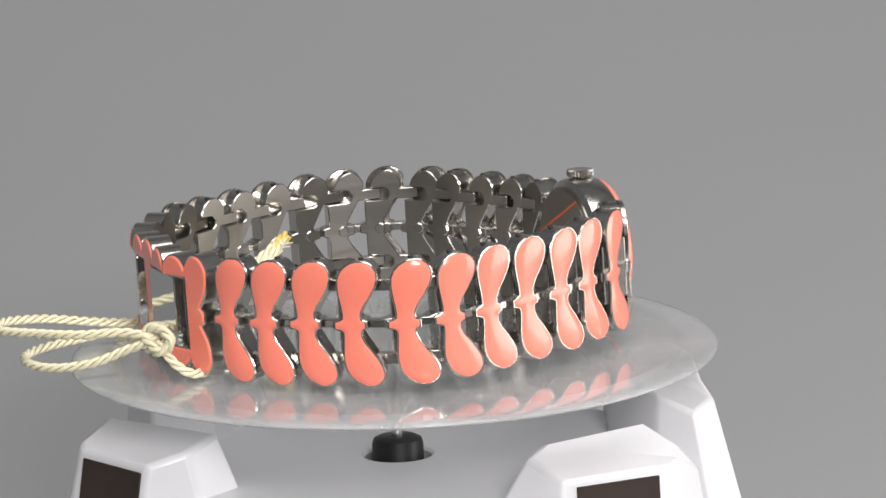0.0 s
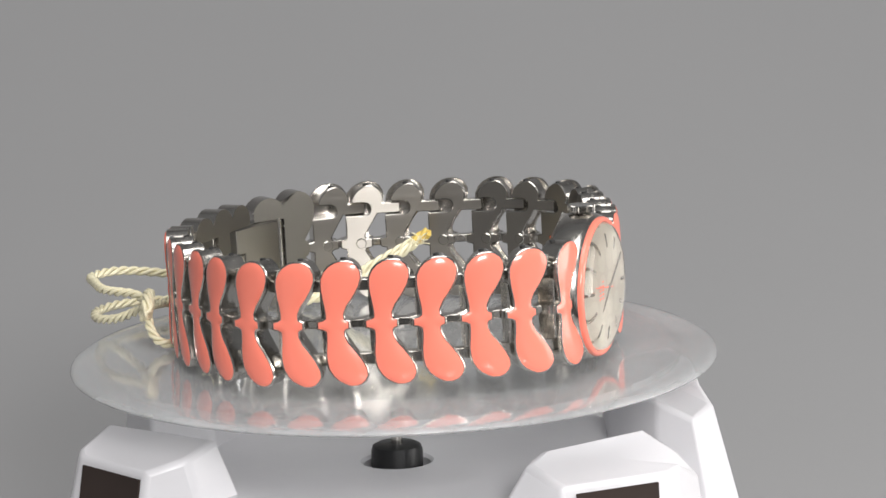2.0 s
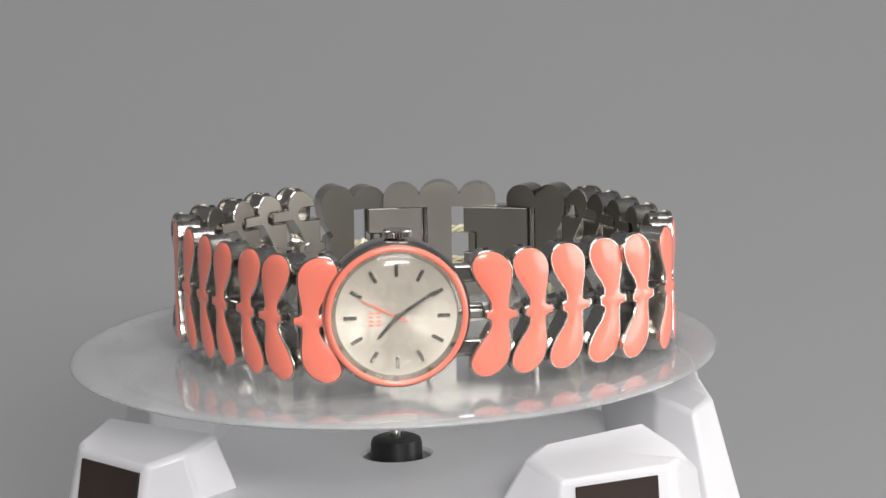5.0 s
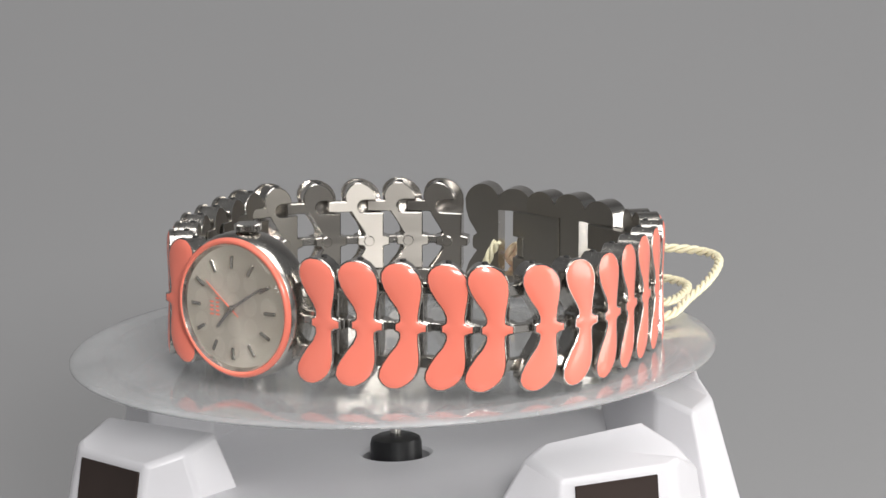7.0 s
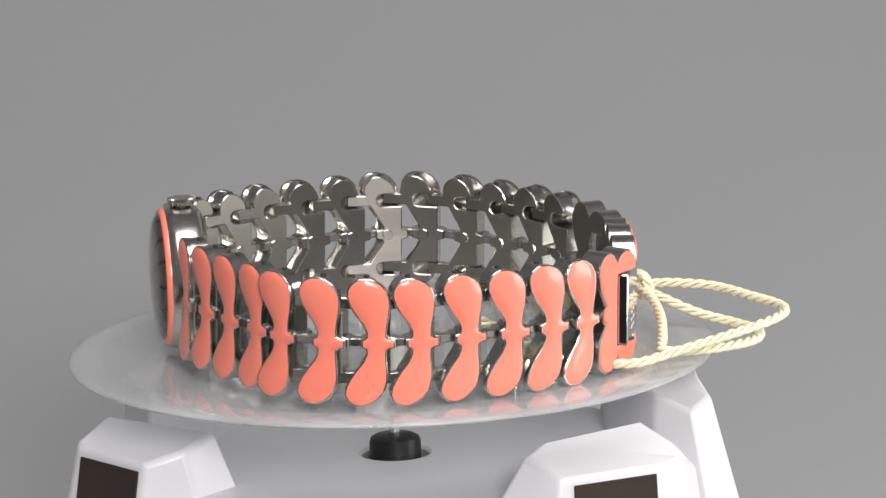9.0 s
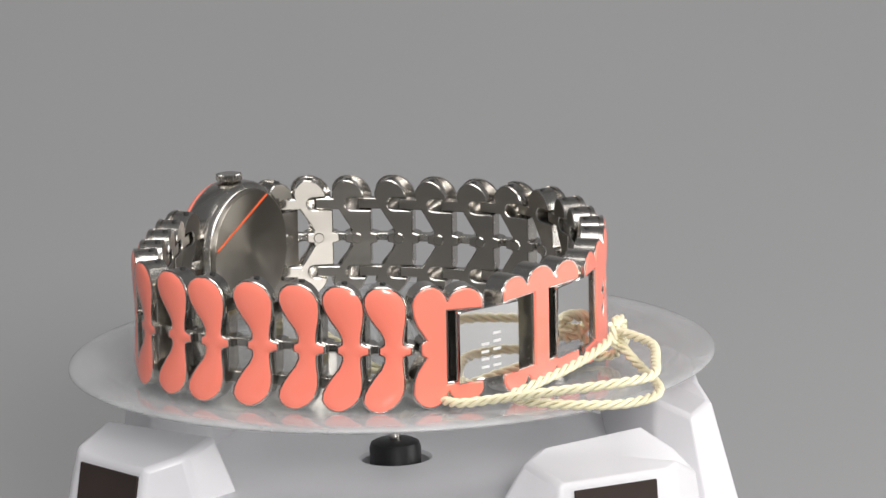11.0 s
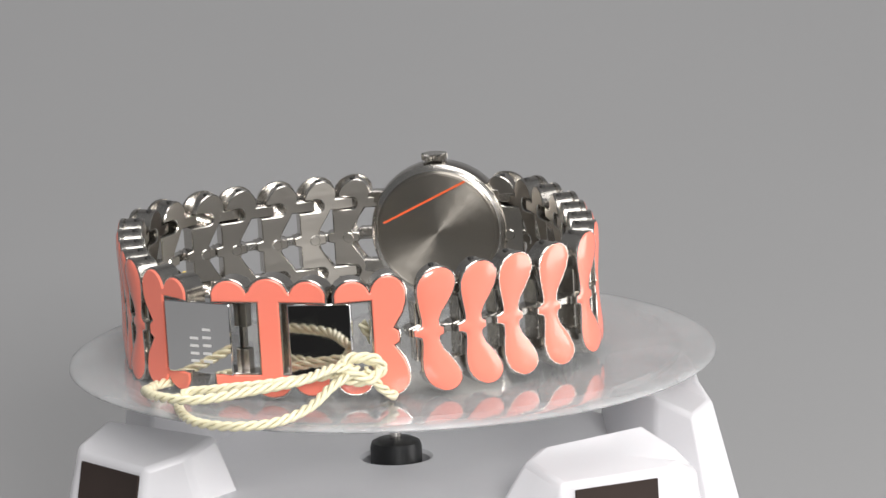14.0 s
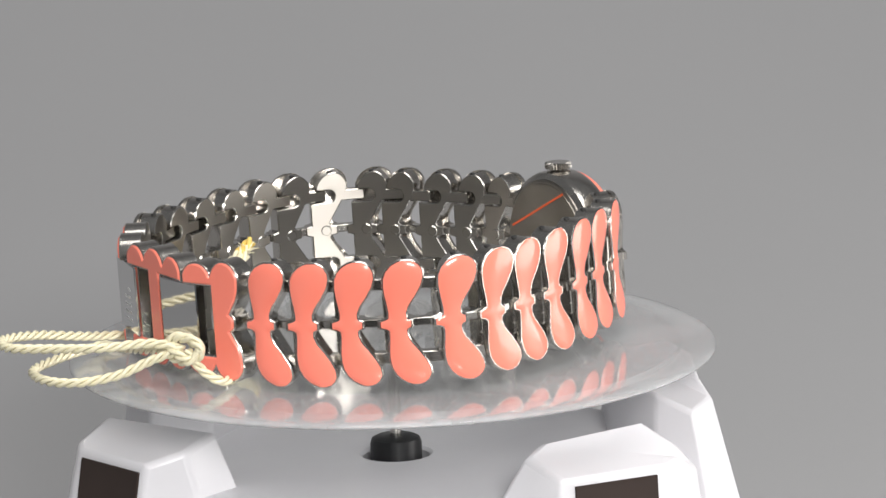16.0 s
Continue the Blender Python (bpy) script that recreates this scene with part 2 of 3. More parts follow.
# ---- the turntable ----
# tops of the corner pods, from the edge towards the spindle round to the outer edge, and which edge carries the solar cell
PODS = [([(-36.4, -4.8, -7.2), (-39.9, -9.3, -9.2), (-39.7, -10.8, -9.8), (-31.0, -20.4, -9.9), (-25.9, -19.3, -8.6), (-22.3, -14.6, -7.4)], 2,
         {1: (-5, -2), 2: (-5, -2), 3: (-6.5, 0), 4: (6, 2), 5: (9, 4)}),
        ([(17.6, -24.6, -7.7), (15.6, -27.0, -8.8), (19.6, -33.4, -10.2), (33.4, -27.4, -10.2), (34.6, -25.2, -9.8), (37.2, -20.2, -12.4),
          (34.9, -17.4, -10.2), (30.6, -17.2, -7.2)], 2, {0: (-15, 6), 1: (-17, 0)}),
        ([(28.0, 6.0, -6.9), (33.0, -4.5, -7.0), (37.6, -8.4, -8.5), (40.5, -1.6, -8.2), (39.0, 3.0, -6.3), (38.9, 15.5, -6.3), (36.5, 24.0, -6.4),
          (28.0, 20.0, -6.6)], None, {2: (5, 0), 3: (7, 0), 4: (6, 0), 5: (5, 0)}),
        ([(-31.5, 8.0, -7.2), (-35.0, 17.0, -7.0), (-31.0, 31.0, -7.0), (-22.0, 33.0, -7.0), (-18.0, 24.0, -7.2), (-24.0, 10.0, -7.2)], None, {})]


def build_turntable():
    tt = thing("turntable", "white plastic solar turntable with a clear acrylic disc", "turntable")
    # body with a flat deck and a round hole for the spindle
    bm = bmesh.new()
    lathe(bm, [(0, -45), (44, -45), (44.5, -44), (36, -22), (34.5, -16), (33, -14.6), (4.7, -14.6), (4.3, -15.0), (4.3, -21), (0, -21)], 80)
    part("body", bm, PLASTIC, tt, smooth=30)
    # spindle and black hub
    bm = bmesh.new()
    lathe(bm, [(0, -0.95), (0.75, -0.95), (0.75, -12.6), (0, -12.6)], 24)
    part("spindle", bm, STEEL, tt, "thin steel spindle", 40)
    bm = bmesh.new()
    lathe(bm, [(0, -12.3), (2.5, -12.3), (3.1, -12.6), (3.3, -13.2), (3.3, -20.9), (0, -20.9)], 40)
    part("hub", bm, BLACK, tt, "black plastic hub", 40)
    # pods
    for top, edge, spread in PODS:
        cx, cy = sum(p[0] for p in top) / len(top), sum(p[1] for p in top) / len(top)
        flare = [((x - cx) * 1.42 + cx, (y - cy) * 1.42 + cy, -45) for x, y, z in top]
        flare = [(x + spread.get(k, (0, 0))[0], y + spread.get(k, (0, 0))[1], z) for k, (x, y, z) in enumerate(flare)]
        bm = bmesh.new()
        a, b = [bm.verts.new(p) for p in top], [bm.verts.new(p) for p in flare]
        mid = bm.verts.new((cx, cy, sum(p[2] for p in top) / len(top) + 0.1))
        n = len(top)
        for i in range(n):
            bm.faces.new((a[i - 1], a[i], b[i], b[i - 1]))
            bm.faces.new((a[i - 1], a[i], mid))
        bm.faces.new(b)
        pod = part("pod", bm, PLASTIC, tt, "white plastic corner pod with chamfered edges", 38)
        mod = pod.modifiers.new("rounding", "BEVEL")
        mod.width, mod.segments, mod.limit_method, mod.angle_limit = 0.0007, 3, "ANGLE", radians(30)
        if edge is None:
            continue
        # solar cell lying on the sloping outer face
        p, q, r = (Vector(v) for v in (top[edge], top[edge + 1], flare[edge]))
        along = (q - p).normalized()
        down = (r - p) - along * (r - p).dot(along)
        down.normalize()
        out = down.cross(along)
        if out.z < 0:
            out = -out
        mid_edge = (p + q) / 2
        m = Matrix((along, -out, -down)).transposed().to_4x4()
        m.translation = (mid_edge + down * 1.0) * MM
        if m.to_3x3().determinant() < 0:
            m = m @ Matrix.Diagonal((-1, 1, 1, 1))
        bm = bmesh.new()
        box(bm, -5.6, 5.6, -0.25, 0.6, -26, 0, 0.1)
        cell = part("solar_cell", bm, SOLAR, pod, "dark brown solar cell")
        cell.matrix_local = m
    # disc, keyed on its own
    bm = bmesh.new()
    lathe(bm, [(0, 0), (36.6, 0), (36.6, -0.9), (0, -0.9)], 160)
    disc = part("disc", bm, ACRYLIC, tt, "clear acrylic turntable disc with a rounded rim", 30)
    # separate rim ring; its white haze stands in for light bent at the edge
    bm = bmesh.new()
    lathe(bm, [(36.62, 0), (38.6, -0.02), (39.9, -0.08), (40.7, -0.22), (41.1, -0.45), (41.15, -0.65), (40.8, -0.86), (39.9, -0.96),
               (38.4, -0.94), (36.62, -0.9)], 160)
    part("rim", bm, ACRYLIC_RIM, disc, "rounded acrylic rim, hazed in place of bent light", 180)
    return tt, disc


turntable, disc = build_turntable()


# ---- the watch ----
# plan of the band, waist by waist, round the turntable's axis
LEFT_RUN = [(29.9, -0.9), (28.0, -6.6), (24.6, -11.0), (21.0, -15.6), (16.6, -19.4), (12.0, -23.1), (7.3, -26.2), (1.7, -27.8),
            (-4.9, -26.8), (-10.5, -24.6), (-15.6, -22.4), (-20.2, -19.1)]
RIGHT_RUN = [(21.0, 20.1), (17.4, 23.9), (13.4, 27.5), (9.0, 31.1), (5.1, 34.0), (-1.1, 36.0), (-7.0, 35.1), (-12.1, 33.2),
             (-17.2, 29.6), (-21.8, 25.9), (-25.9, 22.2), (-29.2, 18.3)]
CLASP = [(-31.3, 13.7), (-30.5, -2.4), (-24.4, -15.2)]
WAIST_Z, BAND_TILT = 8.4, -2.0

# half a leaf, from the waist to its tip: height, edge away from the dial, edge towards the dial
LEAF_UP = [(0.0, -2.2, 1.5), (0.36, -2.2, 1.5), (0.5, -1.6, 1.1), (0.75, -1.2, 0.9), (1.4, -1.18, 0.9), (2.3, -1.3, 1.3), (3.4, -1.5, 2.1),
           (4.6, -1.62, 2.8), (5.6, -1.55, 3.12), (6.4, -1.2, 3.08), (7.05, -0.6, 2.72), (7.45, 0.1, 2.2), (7.62, 0.7, 1.65)]
LEAF_DOWN = [(0.36, -2.2, 1.5), (0.5, -1.6, 1.1), (0.75, -1.2, 0.9), (1.3, -1.15, 0.9), (2.2, -1.2, 1.3), (3.2, -1.3, 2.1),
             (4.3, -1.28, 2.85), (5.2, -1.08, 3.3), (6.0, -0.65, 3.4), (6.6, -0.05, 3.1), (7.0, 0.65, 2.65), (7.2, 1.15, 2.1)]


def leaf_rows(flip):
    rows = [(-z * 1.045, a * 1.05, b * 1.05) for z, a, b in LEAF_DOWN[::-1]] + [(z * 1.02, a * 1.05, b * 1.05) for z, a, b in LEAF_UP]
    return [(z, -b, -a) for z, a, b in rows] if flip else rows


def leaf_outline(flip):
    rows = leaf_rows(flip)
    return [(b, z) for z, a, b in rows] + [(a, z) for z, a, b in rows[::-1]]


def enamel_leaf(flip):
    """A leaf of enamel, domed across its width."""
    bm = bmesh.new()
    rows, cols, grid = leaf_rows(flip), 9, []
    for z, a, b in rows:
        w = b - a
        rise = 0.06 + 0.062 * (w if abs(z) > 0.6 else 2.0) * max(0.02, min(1, (8.15 - abs(z)) / 0.9))
        grid.append([bm.verts.new((a + w * k / (cols - 1), 0.02 - rise * (1 - (2 * k / (cols - 1) - 1) ** 2) ** 0.8, z)) for k in range(cols)])
    for r, s in zip(grid, grid[1:]):
        for k in range(cols - 1):
            bm.faces.new((r[k], r[k + 1], s[k + 1], s[k]))
    return bm


def link_body(flip):
    """The steel link behind a leaf: front plate, notched back plate, two hooks and a waist bar."""
    bm = bmesh.new()
    rim = offset(leaf_outline(flip), 0.16)
    prism(bm, rim, 0.0, 0.6, 0.12)
    s = -1 if flip else 1
    # back plate: upright edge with two round-ended notches away from the dial, slanting cuts and hooks towards it
    half = [(1.5, 0.55), (0.75, 0.68), (0.55, 1.0), (1.1, 1.95), (1.75, 2.95), (2.3, 3.85), (2.75, 4.5), (3.05, 5.2), (3.2, 5.9), (3.12, 6.5), (2.78, 7.1), (2.3, 7.58), (1.7, 7.86), (0.8, 7.76), (0.0, 7.34), (-0.6, 6.72), (-0.95, 6.0),
            (-1.0, 5.5), (0.7, 5.48), (1.15, 5.33), (1.42, 5.0), (1.5, 4.62), (1.42, 4.25), (1.15, 3.92), (0.7, 3.78), (-1.9, 3.74),
            (-1.9, 0.75), (-2.7, 0.55)]
    poly = [(u, -z * 0.985) for u, z in half[::-1]] + half
    poly = [(s * u, z) for u, z in poly]
    # keep counter-clockwise
    area = sum(poly[i - 1][0] * poly[i][1] - poly[i][0] * poly[i - 1][1] for i in range(len(poly)))
    if area < 0:
        poly = poly[::-1]
    prism(bm, poly, 0.58, 3.0, 0.12, True)
    for z in (4.63, -4.56):
        x0, x1 = sorted((s * 2.2, s * 5.42))
        box(bm, x0, x1, 1.5, 2.99, z - 0.71, z + 0.71, 0.12)
    # small boss over the waist, and the deeper bar to the next link
    lathe(bm, [(0, 3.12), (0.62, 3.12), (0.8, 2.95), (0, 2.9)], 8, "y")
    x0, x1 = sorted((s * 1.2, s * 4.4))
    box(bm, x0, x1, 0.9, 2.3, -0.5, 0.5, 0.12)
    return bm


def towards(a, b):
    return math.degrees(math.atan2(b[1] - a[1], b[0] - a[0]))


def build_watch():
    watch = thing("wrist_watch", "steel bracelet watch with coral enamel leaf links, standing on edge", "watch")
    ring = [CLASP[2]] + LEFT_RUN[::-1] + RIGHT_RUN + [CLASP[0]]
    meshes = {}
    for flip in (False, True):
        body = part("link", link_body(flip), BRUSHED, watch, smooth=28)
        body.data.materials.append(STEEL)
        for poly in body.data.polygons:
            c = poly.center
            if abs(poly.normal.y) < 0.9 or c.y < 0.0025:
                poly.material_index = 1
        leaf = part("enamel", enamel_leaf(flip), ENAMEL, body, "glossy coral enamel leaf", 180)
        pins, spots = [], []
        # solid near-black plug, coloured as the shade inside a pin hole
        bm = bmesh.new()
        lathe(bm, [(0, 0.1), (0.36, 0.1), (0.36, -0.6), (0, -0.6)], 12)
        pin = part("pin", bm, HOLE_SHADE, body, "dark plug painted as the shade in a pin hole")
        spots.append(at((-1 if flip else 1) * 1.0, 2.2, 7.85))
        pin.matrix_local = spots[-1]
        pins.append(pin)
        meshes[flip] = (body, leaf, list(zip(pins, spots)))
    for i in range(1, len(ring) - 1):
        x, y = ring[i]
        first = i in (1, 13)
        flip = i > 12
        prev, nxt = ring[i - 1], ring[i + 1]
        turn = towards(prev, nxt)
        if i == 12:
            turn = towards(prev, (x, y)) + 28
        if i == 13:
            turn = towards((x, y), nxt) - 13
        body, leaf, pins = meshes[flip]
        m = at(x, y, 0, turn)
        if first:
            body.matrix_local = m
        else:
            ob = shared("link", body.data, watch, m)
            tagged(shared("enamel", leaf.data, ob), "glossy coral enamel leaf")
            for pin, spot in pins:
                tagged(shared("pin", pin.data, ob, spot), "dark plug painted as the shade in a pin hole")
    build_case(watch)
    build_clasp(watch)
    return watch


CASE_AT = (25.95, 8.5)
CASE_TURN = 112.5


def build_case(watch):
    bm = bmesh.new()
    lathe(bm, [(0, 4.7), (7.9, 4.7), (8.5, 4.55), (8.95, 4.2), (9.15, 3.6), (9.2, 2.4), (9.15, 1.2), (8.95, 0.5), (8.6, 0.1), (8.0, 0.0), (8.0, 1.0), (0, 1.0)], 96, "y")
    case = part("case", bm, STEEL, watch, "round polished steel watch case", 30)
    case.matrix_local = at(CASE_AT[0], CASE_AT[1], 0, CASE_TURN) @ at(0, -1.2, 0.5, 0, 1.5)
    bm = bmesh.new()
    lathe(bm, [(7.95, 0.3), (8.0, -0.3), (8.2, -0.5), (8.5, -0.45), (8.72, -0.1), (8.7, 0.25), (8.3, 0.3)], 96, "y")
    part("bezel", bm, ENAMEL, case, "coral enamel bezel ring", 60)
    bm = bmesh.new()
    lathe(bm, [(0, 0.62), (7.3, 0.62), (7.3, 0.95), (0, 0.95)], 96, "y")
    part("dial", bm, DIAL, case, "silver sunray dial", 30)
    bm = bmesh.new()
    lathe(bm, [(7.0, 0.62), (7.25, 0.3), (7.7, -0.1), (8.0, -0.25), (8.0, 0.2)], 96, "y")
    part("inner_ring", bm, STEEL, case, "sloping silver inner ring", 40)
    # faint leaf pattern printed on the dial
    bm = bmesh.new()
    for i in range(-2, 3):
        for j in range(-2, 3):
            x, z = i * 2.5 + 0.3, j * 2.75 + 0.6
            if math.hypot(x, z) < 5.4:
                tip = [math.tau * k / 20 for k in range(20)]
                bm.faces.new([bm.verts.new((x + 1.0 * math.cos(a), 0.612, z + 1.27 * math.sin(a))) for a in tip])
    part("leaf_pattern", bm, DIAL_LEAF, case, "faint leaf pattern on the dial", 30)
    # hour marks
    for k in range(12):
        bm = bmesh.new()
        box(bm, -0.22, 0.22, 0.36, 0.62, 4.8, 6.3, 0.06)
        mark = part("hour_mark", bm, STEEL, case)
        mark.matrix_local = at(0, 0, 0, 0, 0, 30 * k)
    # hands: angle clockwise from twelve as seen from the front
    def hand(name, turn, length, tail, w, y, mat, label):
        bm = bmesh.new()
        prism(bm, [(-w * 0.6, -tail), (w * 0.6, -tail), (w, 0), (w * 0.75, length - 0.6), (0, length), (-w * 0.75, length - 0.6), (-w, 0)],
              y - 0.06, y + 0.06)
        ob = part(name, bm, mat, case, label)
        ob.matrix_local = at(0, 0, 0, 0, 0, turn)
        return ob
    hand("hour_hand", 222, 3.7, 0.6, 0.26, 0.40, STEEL, "steel hour hand")
    hand("minute_hand", 57, 5.7, 0.6, 0.24, 0.30, STEEL, "steel minute hand")
    global second_hand
    second_hand = hand("second_hand", 266, 5.0, 1.4, 0.08, 0.20, CORAL_PRINT, "thin coral second hand")
    bm = bmesh.new()
    lathe(bm, [(0, 0.08), (0.3, 0.08), (0.42, 0.2), (0.42, 0.6)], 20, "y")
    part("hand_cap", bm, STEEL, case, "steel hand cap", 40)
    # two short lines of writing, left as bars
    for x, n in ((-3.1, 4), (-2.2, 5)):
        for k in range(n):
            bm = bmesh.new()
            zz = -1.1 + k * 0.5
            ring_pts = [(x - 0.28, zz), (x + 0.28, zz), (x + 0.28, zz + 0.2), (x - 0.28, zz + 0.2)]
            prism(bm, ring_pts, 0.585, 0.63)
            part("print_bar", bm, CORAL_PRINT, case)
    # domed glass
    bm = bmesh.new()
    lathe(bm, [(7.95, 0.1), (7.95, -0.45), (7.76, -0.82), (7.2, -1.1), (6.4, -1.3), (4.5, -1.55), (2.4, -1.66), (0, -1.7)], 96, "y")
    lathe(bm, [(7.88, 0.1), (7.8, -0.25), (7.5, -0.56), (7.0, -0.8), (6.2, -0.98), (4.5, -1.2), (2.4, -1.3), (0, -1.34)], 96, "y")
    glass = part("crystal", bm, CRYSTAL, case, "domed clear watch glass", 40)
    glass.visible_shadow = False
    # case back with an ink stroke
    bm = bmesh.new()
    lathe(bm, [(8.2, 4.6), (8.15, 4.85), (7.9, 5.0), (7.75, 4.98), (7.7, 5.06), (0, 5.12)], 96, "y")
    part("case_back", bm, CASE_BACK, case, "brushed steel case back", 30)
    bm = bmesh.new()
    box(bm, -6.2, 6.2, 5.08, 5.15, -0.14, 0.14)
    part("ink_stroke", bm, ORANGE_INK, case, "orange marker stroke").matrix_local = at(1.6, 0, 4.1, 0, 0, 26)
    # crown
    bm = bmesh.new()
    ribs = []
    for i in range(56):
        ribs.append(1.72 if i % 2 else 1.52)
    rings = []
    for h, f in ((0, 0.88), (0.12, 1), (0.78, 1), (0.9, 0.88)):
        rings.append([bm.verts.new((f * r * math.cos(2 * math.pi * i / 56), f * r * math.sin(2 * math.pi * i / 56), h)) for i, r in enumerate(ribs)])
    for a, b in zip(rings, rings[1:]):
        for i in range(56):
            bm.faces.new((a[i - 1], a[i], b[i], b[i - 1]))
    bm.faces.new(rings[-1])
    bm.faces.new(rings[0][::-1])
    part("crown", bm, STEEL, case, "ribbed steel crown").matrix_local = at(0.4, 2.4, 9.3)
    bm = bmesh.new()
    lathe(bm, [(0.6, -0.8), (0.6, 0.3)], 16)
    part("crown_stem", bm, STEEL, case).matrix_local = at(0.4, 2.4, 9.2)
    # lugs to both sides
    for s in (1, -1):
        for z in (4.6, -4.6):
            bm = bmesh.new()
            x0, x1 = sorted((s * 6.6, s * 10.6))
            box(bm, x0, x1, 2.0, 3.9, z - 0.9, z + 0.9, 0.2)
            part("lug", bm, STEEL, case)
        bm = bmesh.new()
        x0, x1 = sorted((s * 8.0, s * 10.8))
        box(bm, x0, x1, 2.2, 3.8, -0.6, 0.6, 0.15)
        part("end_bar", bm, STEEL, case)


def lobes(spec, n=12):
    """Upper contour of touching round lobes, from (centre, half width, base, rise), given from right to left."""
    out = []
    for c, w, base, rise in spec:
        for k in range(1, n):
            a = math.pi * k / n
            out.append((c + w * math.cos(a), base + rise * math.sin(a)))
    return out


def build_clasp(watch):
    # middle I-shaped piece
    top = [(1.35, 4.7), (7.2, 4.7)] + lobes([(5.0, 2.3, 5.2, 2.1), (0.0, 2.5, 5.4, 2.2), (-5.0, 2.3, 5.2, 2.1)]) + [(-7.2, 4.7), (-1.35, 4.7)]
    middle = top + [(u, -z * 0.95) for u, z in top[::-1]]
    # end piece: half leaf with two arms to +u
    arm = [(1.5, 4.7), (6.0, 4.7)] + lobes([(3.9, 2.2, 5.1, 2.1), (-0.5, 2.2, 5.0, 2.6)])
    side = [(-2.5, 4.2), (-2.1, 3.0), (-1.4, 1.9), (-0.9, 1.1), (-1.5, 0.7), (-1.6, 0.4)]
    end = arm + side + [(u, -z * 0.95) for u, z in (arm + side)[::-1]]
    pieces = [("clasp_end", end, CLASP[0], towards(RIGHT_RUN[-1], (-32.2, 9.0)), 1),
              ("clasp_middle", middle, CLASP[1], towards((-32.0, 5.0), (-27.6, -9.6)), 1),
              ("clasp_end", end, CLASP[2], towards((-27.2, -10.6), LEFT_RUN[-1]), -1)]
    for name, poly, (x, y), turn, s in pieces:
        shape = [(s * u, z) for u, z in poly]
        area = sum(shape[i - 1][0] * shape[i][1] - shape[i][0] * shape[i - 1][1] for i in range(len(shape)))
        if area < 0:
            shape = shape[::-1]
        bm = bmesh.new()
        prism(bm, offset(shape, 0.24), 0.0, 2.8, 0.12)
        body = part(name, bm, STEEL, watch, smooth=28)
        body.data.materials.append(CLASP_STEEL)
        for face in body.data.polygons:
            if abs(face.normal.y) > 0.9 and face.center.y > 0.002:
                face.material_index = 1
        body.matrix_local = at(x, y, 0, turn)
        bm = bmesh.new()
        prism(bm, shape, -0.22, 0.02, 0.16)
        part("enamel", bm, ENAMEL, body, "glossy coral enamel", 30)
    # mirror panels in the two windows
    for (xa, ya), (xb, yb), marks in (((-31.75, 11.4), (-30.95, 0.7), True), ((-30.0, -4.5), (-25.9, -13.2), False)):
        mx, my, w = (xa + xb) / 2, (ya + yb) / 2, math.hypot(xb - xa, yb - ya) / 2
        # the panel leaves a gap at one end of its window
        left, right = (-w, w - 1.5) if marks else (-w + 0.3, w - 1.6)
        bm = bmesh.new()
        box(bm, left, right, -1.3 if marks else -0.5, 0.9, -4.5, 4.5, 0.15)
        panel = part("clasp_panel", bm, MIRROR, watch, "mirror-polished steel clasp panel", 30)
        spot = at(mx, my, 0, towards((xa, ya), (xb, yb)))
        panel.matrix_local = spot
        # inner plate with a square cut for the catch in its edge
        near, far = (left + 1.5, right + 0.9) if marks else (left + 0.2, right - 0.3)
        bm = bmesh.new()
        prism(bm, [(near, -4.4), (far, -4.4), (far, -1.7), (far - 1.7, -1.7), (far - 1.7, 1.1), (far, 1.1), (far, 4.4), (near, 4.4)], 1.1, 2.4, 0.1, True)
        part("clasp_plate", bm, CLASP_STEEL, watch, "satin steel clasp plate", 30).matrix_local = spot
        bm = bmesh.new()
        box(bm, far - 1.6, far - 0.6, 1.3, 2.3, -1.6, 1.0, 0.12)
        part("catch", bm, CLASP_STEEL, watch, "small square clasp catch").matrix_local = spot
        bm = bmesh.new()
        tube(bm, [Vector((near - 0.62, 1.9, z)) for z in (-4.6, 4.6)], 0.5, 16)
        part("hinge_pin", bm, STEEL, watch, "upright round steel hinge of the clasp", 40).matrix_local = spot
        if marks:
            # two columns of upright writing, left as bars
            for col, n in ((-1.4, 4), (0.4, 5)):
                for k in range(n):
                    bm = bmesh.new()
                    z0 = -3.1 + k * (1.0 if n == 5 else 0.95)
                    box(bm, col - 0.6, col + 0.6, -1.33, -1.29, z0, z0 + 0.32)
                    part("print_bar", bm, GREY_PRINT, panel)


watch = build_watch()


# ---- the cord ----
def twist(points, closed, radius=0.60, pitch=4.4, per=14):
    """Two strands wound round the path."""
    path = smooth_path(points, per, closed)
    length, acc = 0.0, [0.0]
    for a, b in zip(path, path[1:]):
        length += (b - a).length
        acc.append(length)
    even = []
    n, j = max(8, int(length / 0.22)), 0
    for i in range(n + 1):
        d = length * i / n
        while j < len(acc) - 2 and acc[j + 1] < d:
            j += 1
        f = (d - acc[j]) / max(1e-6, acc[j + 1] - acc[j])
        even.append(path[j].lerp(path[j + 1], min(1, f)))
    bm = bmesh.new()
    for k in range(3):
        strand, up = [], Vector((0, 0, 1))
        for i, p in enumerate(even):
            t = (even[min(i + 1, n)] - even[max(i - 1, 0)]).normalized()
            s = t.cross(up).normalized()
            v = s.cross(t)
            a = 2 * math.pi * (length * i / n / pitch + k / 3)
            strand.append(p + radius * 0.60 * (math.cos(a) * s + math.sin(a) * v))
        tube(bm, strand, radius * 0.47, 8)
    return bm


KNOT = (-29.4, -14.2, 4.6)


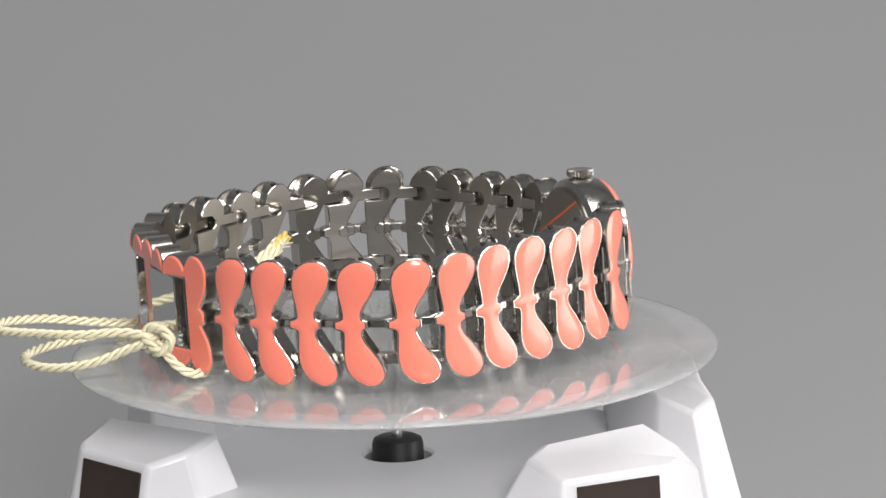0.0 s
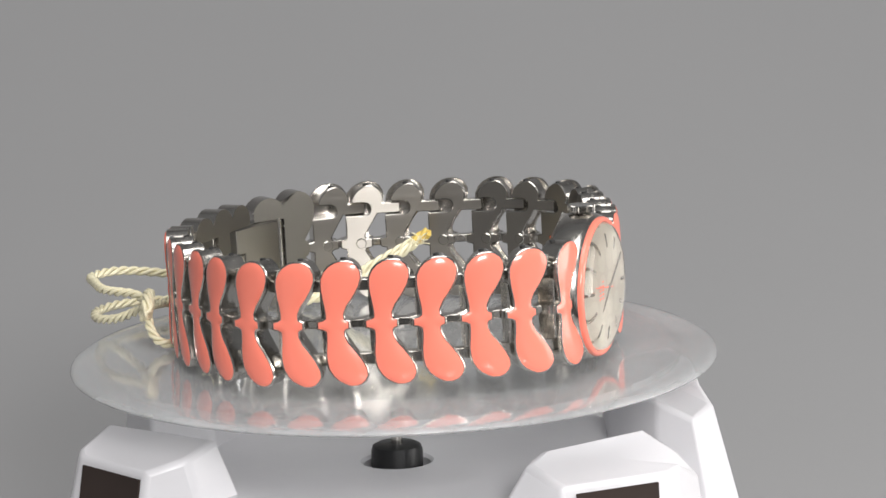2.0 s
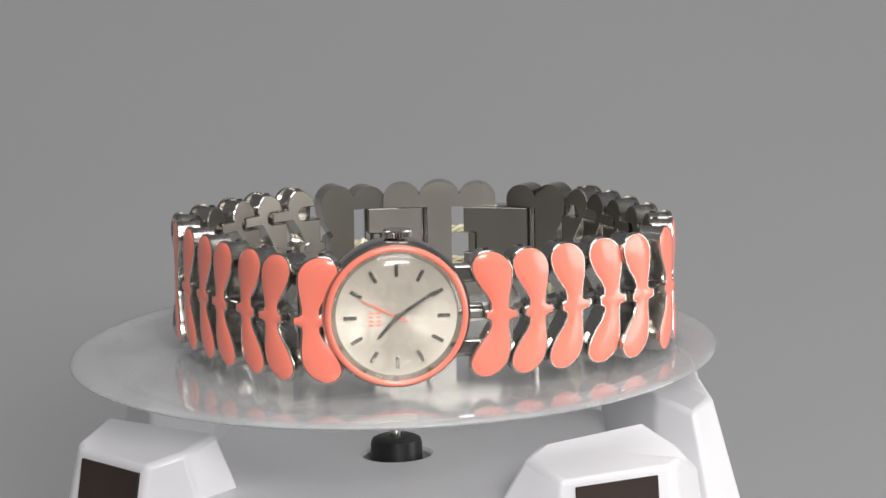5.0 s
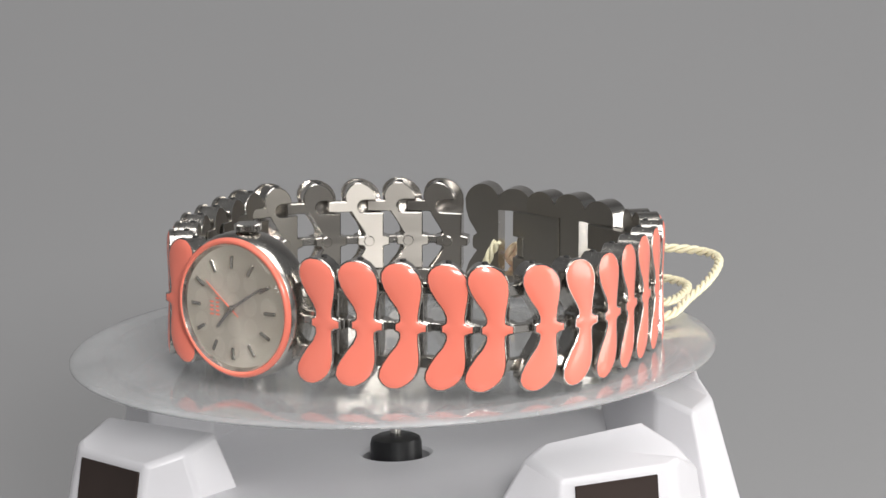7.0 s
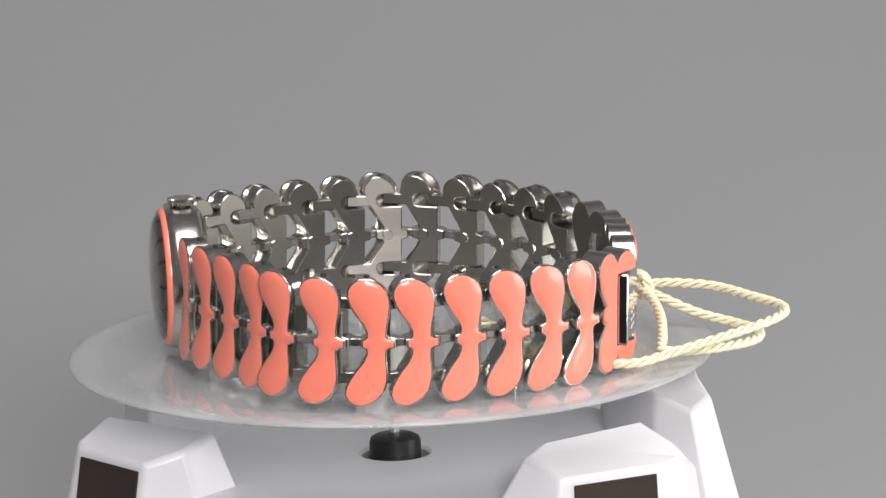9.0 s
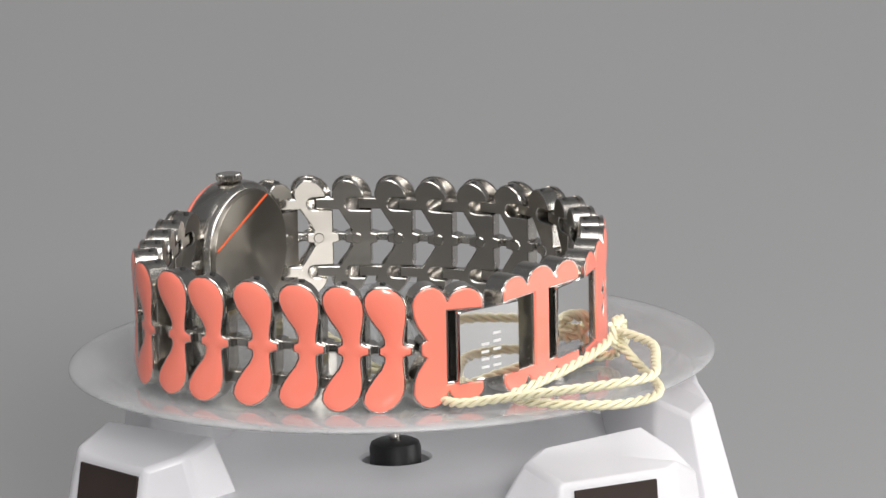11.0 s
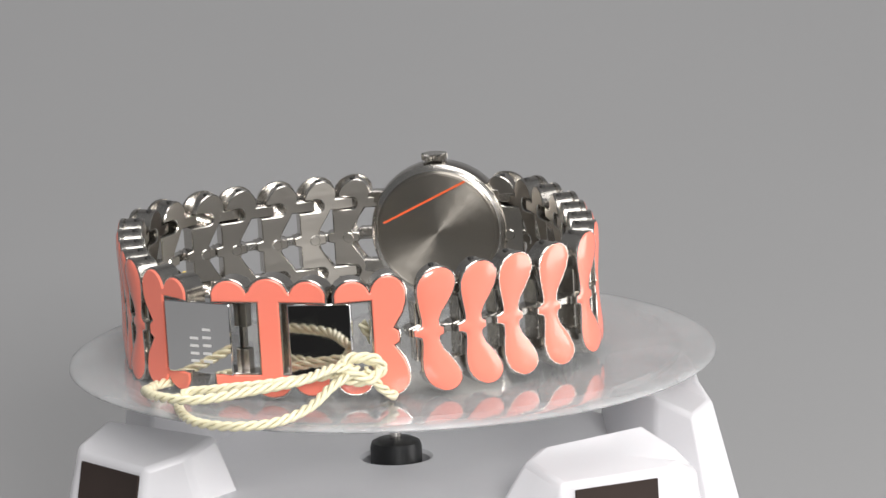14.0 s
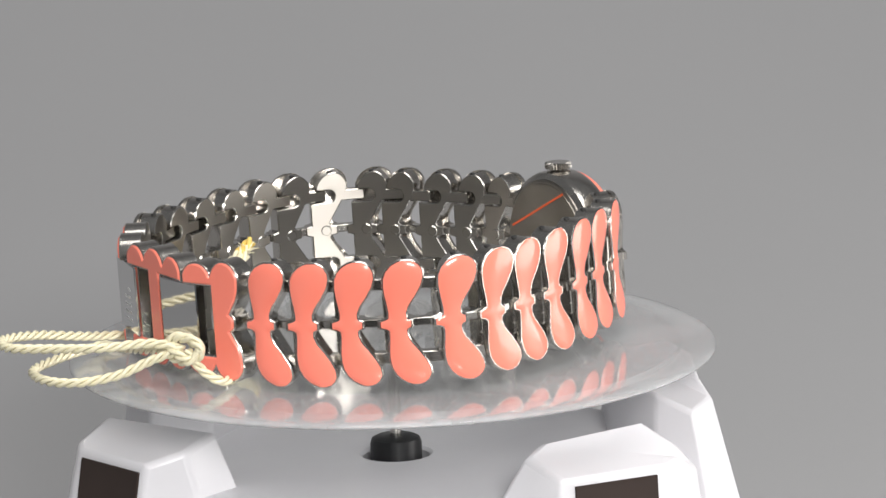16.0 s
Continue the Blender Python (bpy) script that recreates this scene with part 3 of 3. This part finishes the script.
def build_cord():
    cord = thing("tag_cord", "twisted cream cord knotted in a double loop round the clasp", "cord")
    big = [KNOT, (-33.2, -13.0, 3.2), (-37.4, -12.6, 1.6), (-42.4, -11.2, 0.75), (-46.0, -7.6, 0.65), (-46.2, -2.0, 0.65), (-41.6, 3.6, 0.75),
           (-36.6, 6.4, 1.1), (-35.6, 2.5, 1.8), (-34.2, -4, 2.8), (-32.0, -10, 3.8), KNOT]
    small = [KNOT, (-33.2, -13.0, 5.4), (-39.2, -12.6, 5.2), (-44.6, -9.2, 4.8), (-49.6, -5.0, 4.4), (-49.6, 0.6, 4.2), (-44.6, 6.2, 3.2), (-38.6, 9.8, 1.8),
             (-34.0, 12.6, 0.9), (-29.0, 12.6, 0.9), (-24.0, 15.4, 2.6), (-19.4, 18.6, 5.8), (-14.4, 22.0, 9.2)]
    part("loop", twist(big, False), CORD, cord, "large loop of twisted cord", 60)
    part("loop", twist(small, False), CORD, cord, "loop of twisted cord running inside under the clasp", 60)
    knot = [(-30.6, -12.8, 5.8), (-28.4, -15.6, 6.0), (-27.6, -16.6, 4.4), (-29.6, -14.6, 3.2), (-31.2, -12.6, 4.4), (-29.8, -14.0, 6.2),
            (-27.6, -16.0, 5.0), (-29.0, -15.8, 3.4), (-31.0, -13.4, 5.0)]
    part("knot", twist(knot, False, 0.65), CORD, cord, "tight cord knot", 60)
    wrap = [(-29.0, -15.0, 4.6), (-27.4, -16.2, 2.2), (-25.0, -16.4, 0.7), (-22.4, -13.4, 0.8), (-21.6, -12.2, 3.0), (-21.3, -11.6, 5.6), (-21.9, -10.0, 8.4)]
    part("wrap", twist(wrap, False), CORD, cord, "cord passing under the clasp to the inside", 60)
    tail = [(-26.5, 11.4, 0.8), (-22.5, 14.2, 2.2), (-18.6, 17.8, 5.0), (-14.6, 20.8, 8.4)]
    part("tail", twist(tail, False), CORD, cord, "cord end inside the bracelet", 60)
    end = [(-15.4, 21.3, 8.5), (-14.4, 22.0, 9.2), (-13.6, 22.4, 9.8)]
    part("cord_end", twist(end, False, 0.72), CORD_TIP, cord, "yellowed cord end", 60)
    rnd = random.Random(5)
    bm = bmesh.new()
    for k in range(26):
        a, tilt = rnd.uniform(0, math.tau), rnd.uniform(0.2, 0.9)
        out = Vector((math.cos(a) * tilt, math.sin(a) * tilt, rnd.uniform(0.2, 0.9)))
        root = Vector((-14.6, 21.4, 8.4)) + Vector((rnd.uniform(-0.4, 0.4), rnd.uniform(-0.4, 0.4), rnd.uniform(-0.4, 0.4)))
        tube(bm, smooth_path([root, root + out * 0.9, root + out * 1.7 + Vector((0, 0, -0.25))], 3), 0.07, 4)
    part("frayed_tuft", bm, CORD, cord, "frayed pale threads at the cord end", 60)
    return cord


cord = build_cord()

# ---- movement ----
TURNS = [(0.0, 0.0), (0.5, -10.32), (1.0, -21.02), (1.5, -31.89), (2.0, -42.7), (2.5, -53.15), (3.0, -63.6), (3.5, -74.3), (4.0, -85.4),
         (6.5, -139.9), (7.0, -150.5), (7.5, -160.8), (8.0, -171.3), (8.5, -182.8), (9.0, -194.4), (11.5, -248.6), (12.0, -258.7),
         (12.5, -269.5), (13.0, -280.9), (13.5, -292.2), (14.0, -303.4), (14.5, -314.3), (15.0, -325.3), (15.5, -336.6), (16.0, -347.8)]


def turn_rows():
    rows = []
    for (t0, a0), (t1, a1) in zip(TURNS, TURNS[1:]):
        n = max(1, round((t1 - t0) / 0.5))
        rows += [(t0 + (t1 - t0) * k / n, a0 + (a1 - a0) * k / n) for k in range(n)]
    return rows + [TURNS[-1]]


def motions():
    rows = turn_rows()
    lie = at(0, 0, WAIST_Z, 0, -0.4, BAND_TILT)
    walk(watch, [(t, pose(0, 0, 0, 0, 0, a) @ lie) for t, a in rows])
    walk(cord, [(t, pose(0, 0, 0, 0, 0, a)) for t, a in rows])
    walk(second_hand, [(t, pose(0, 0, 0, 0, 266 + 6 * t, 0)) for t in range(17)])
    walk(disc, [(t, pose(0, 0, -0.0004, 0, 0, a)) for t, a in rows])


motions()
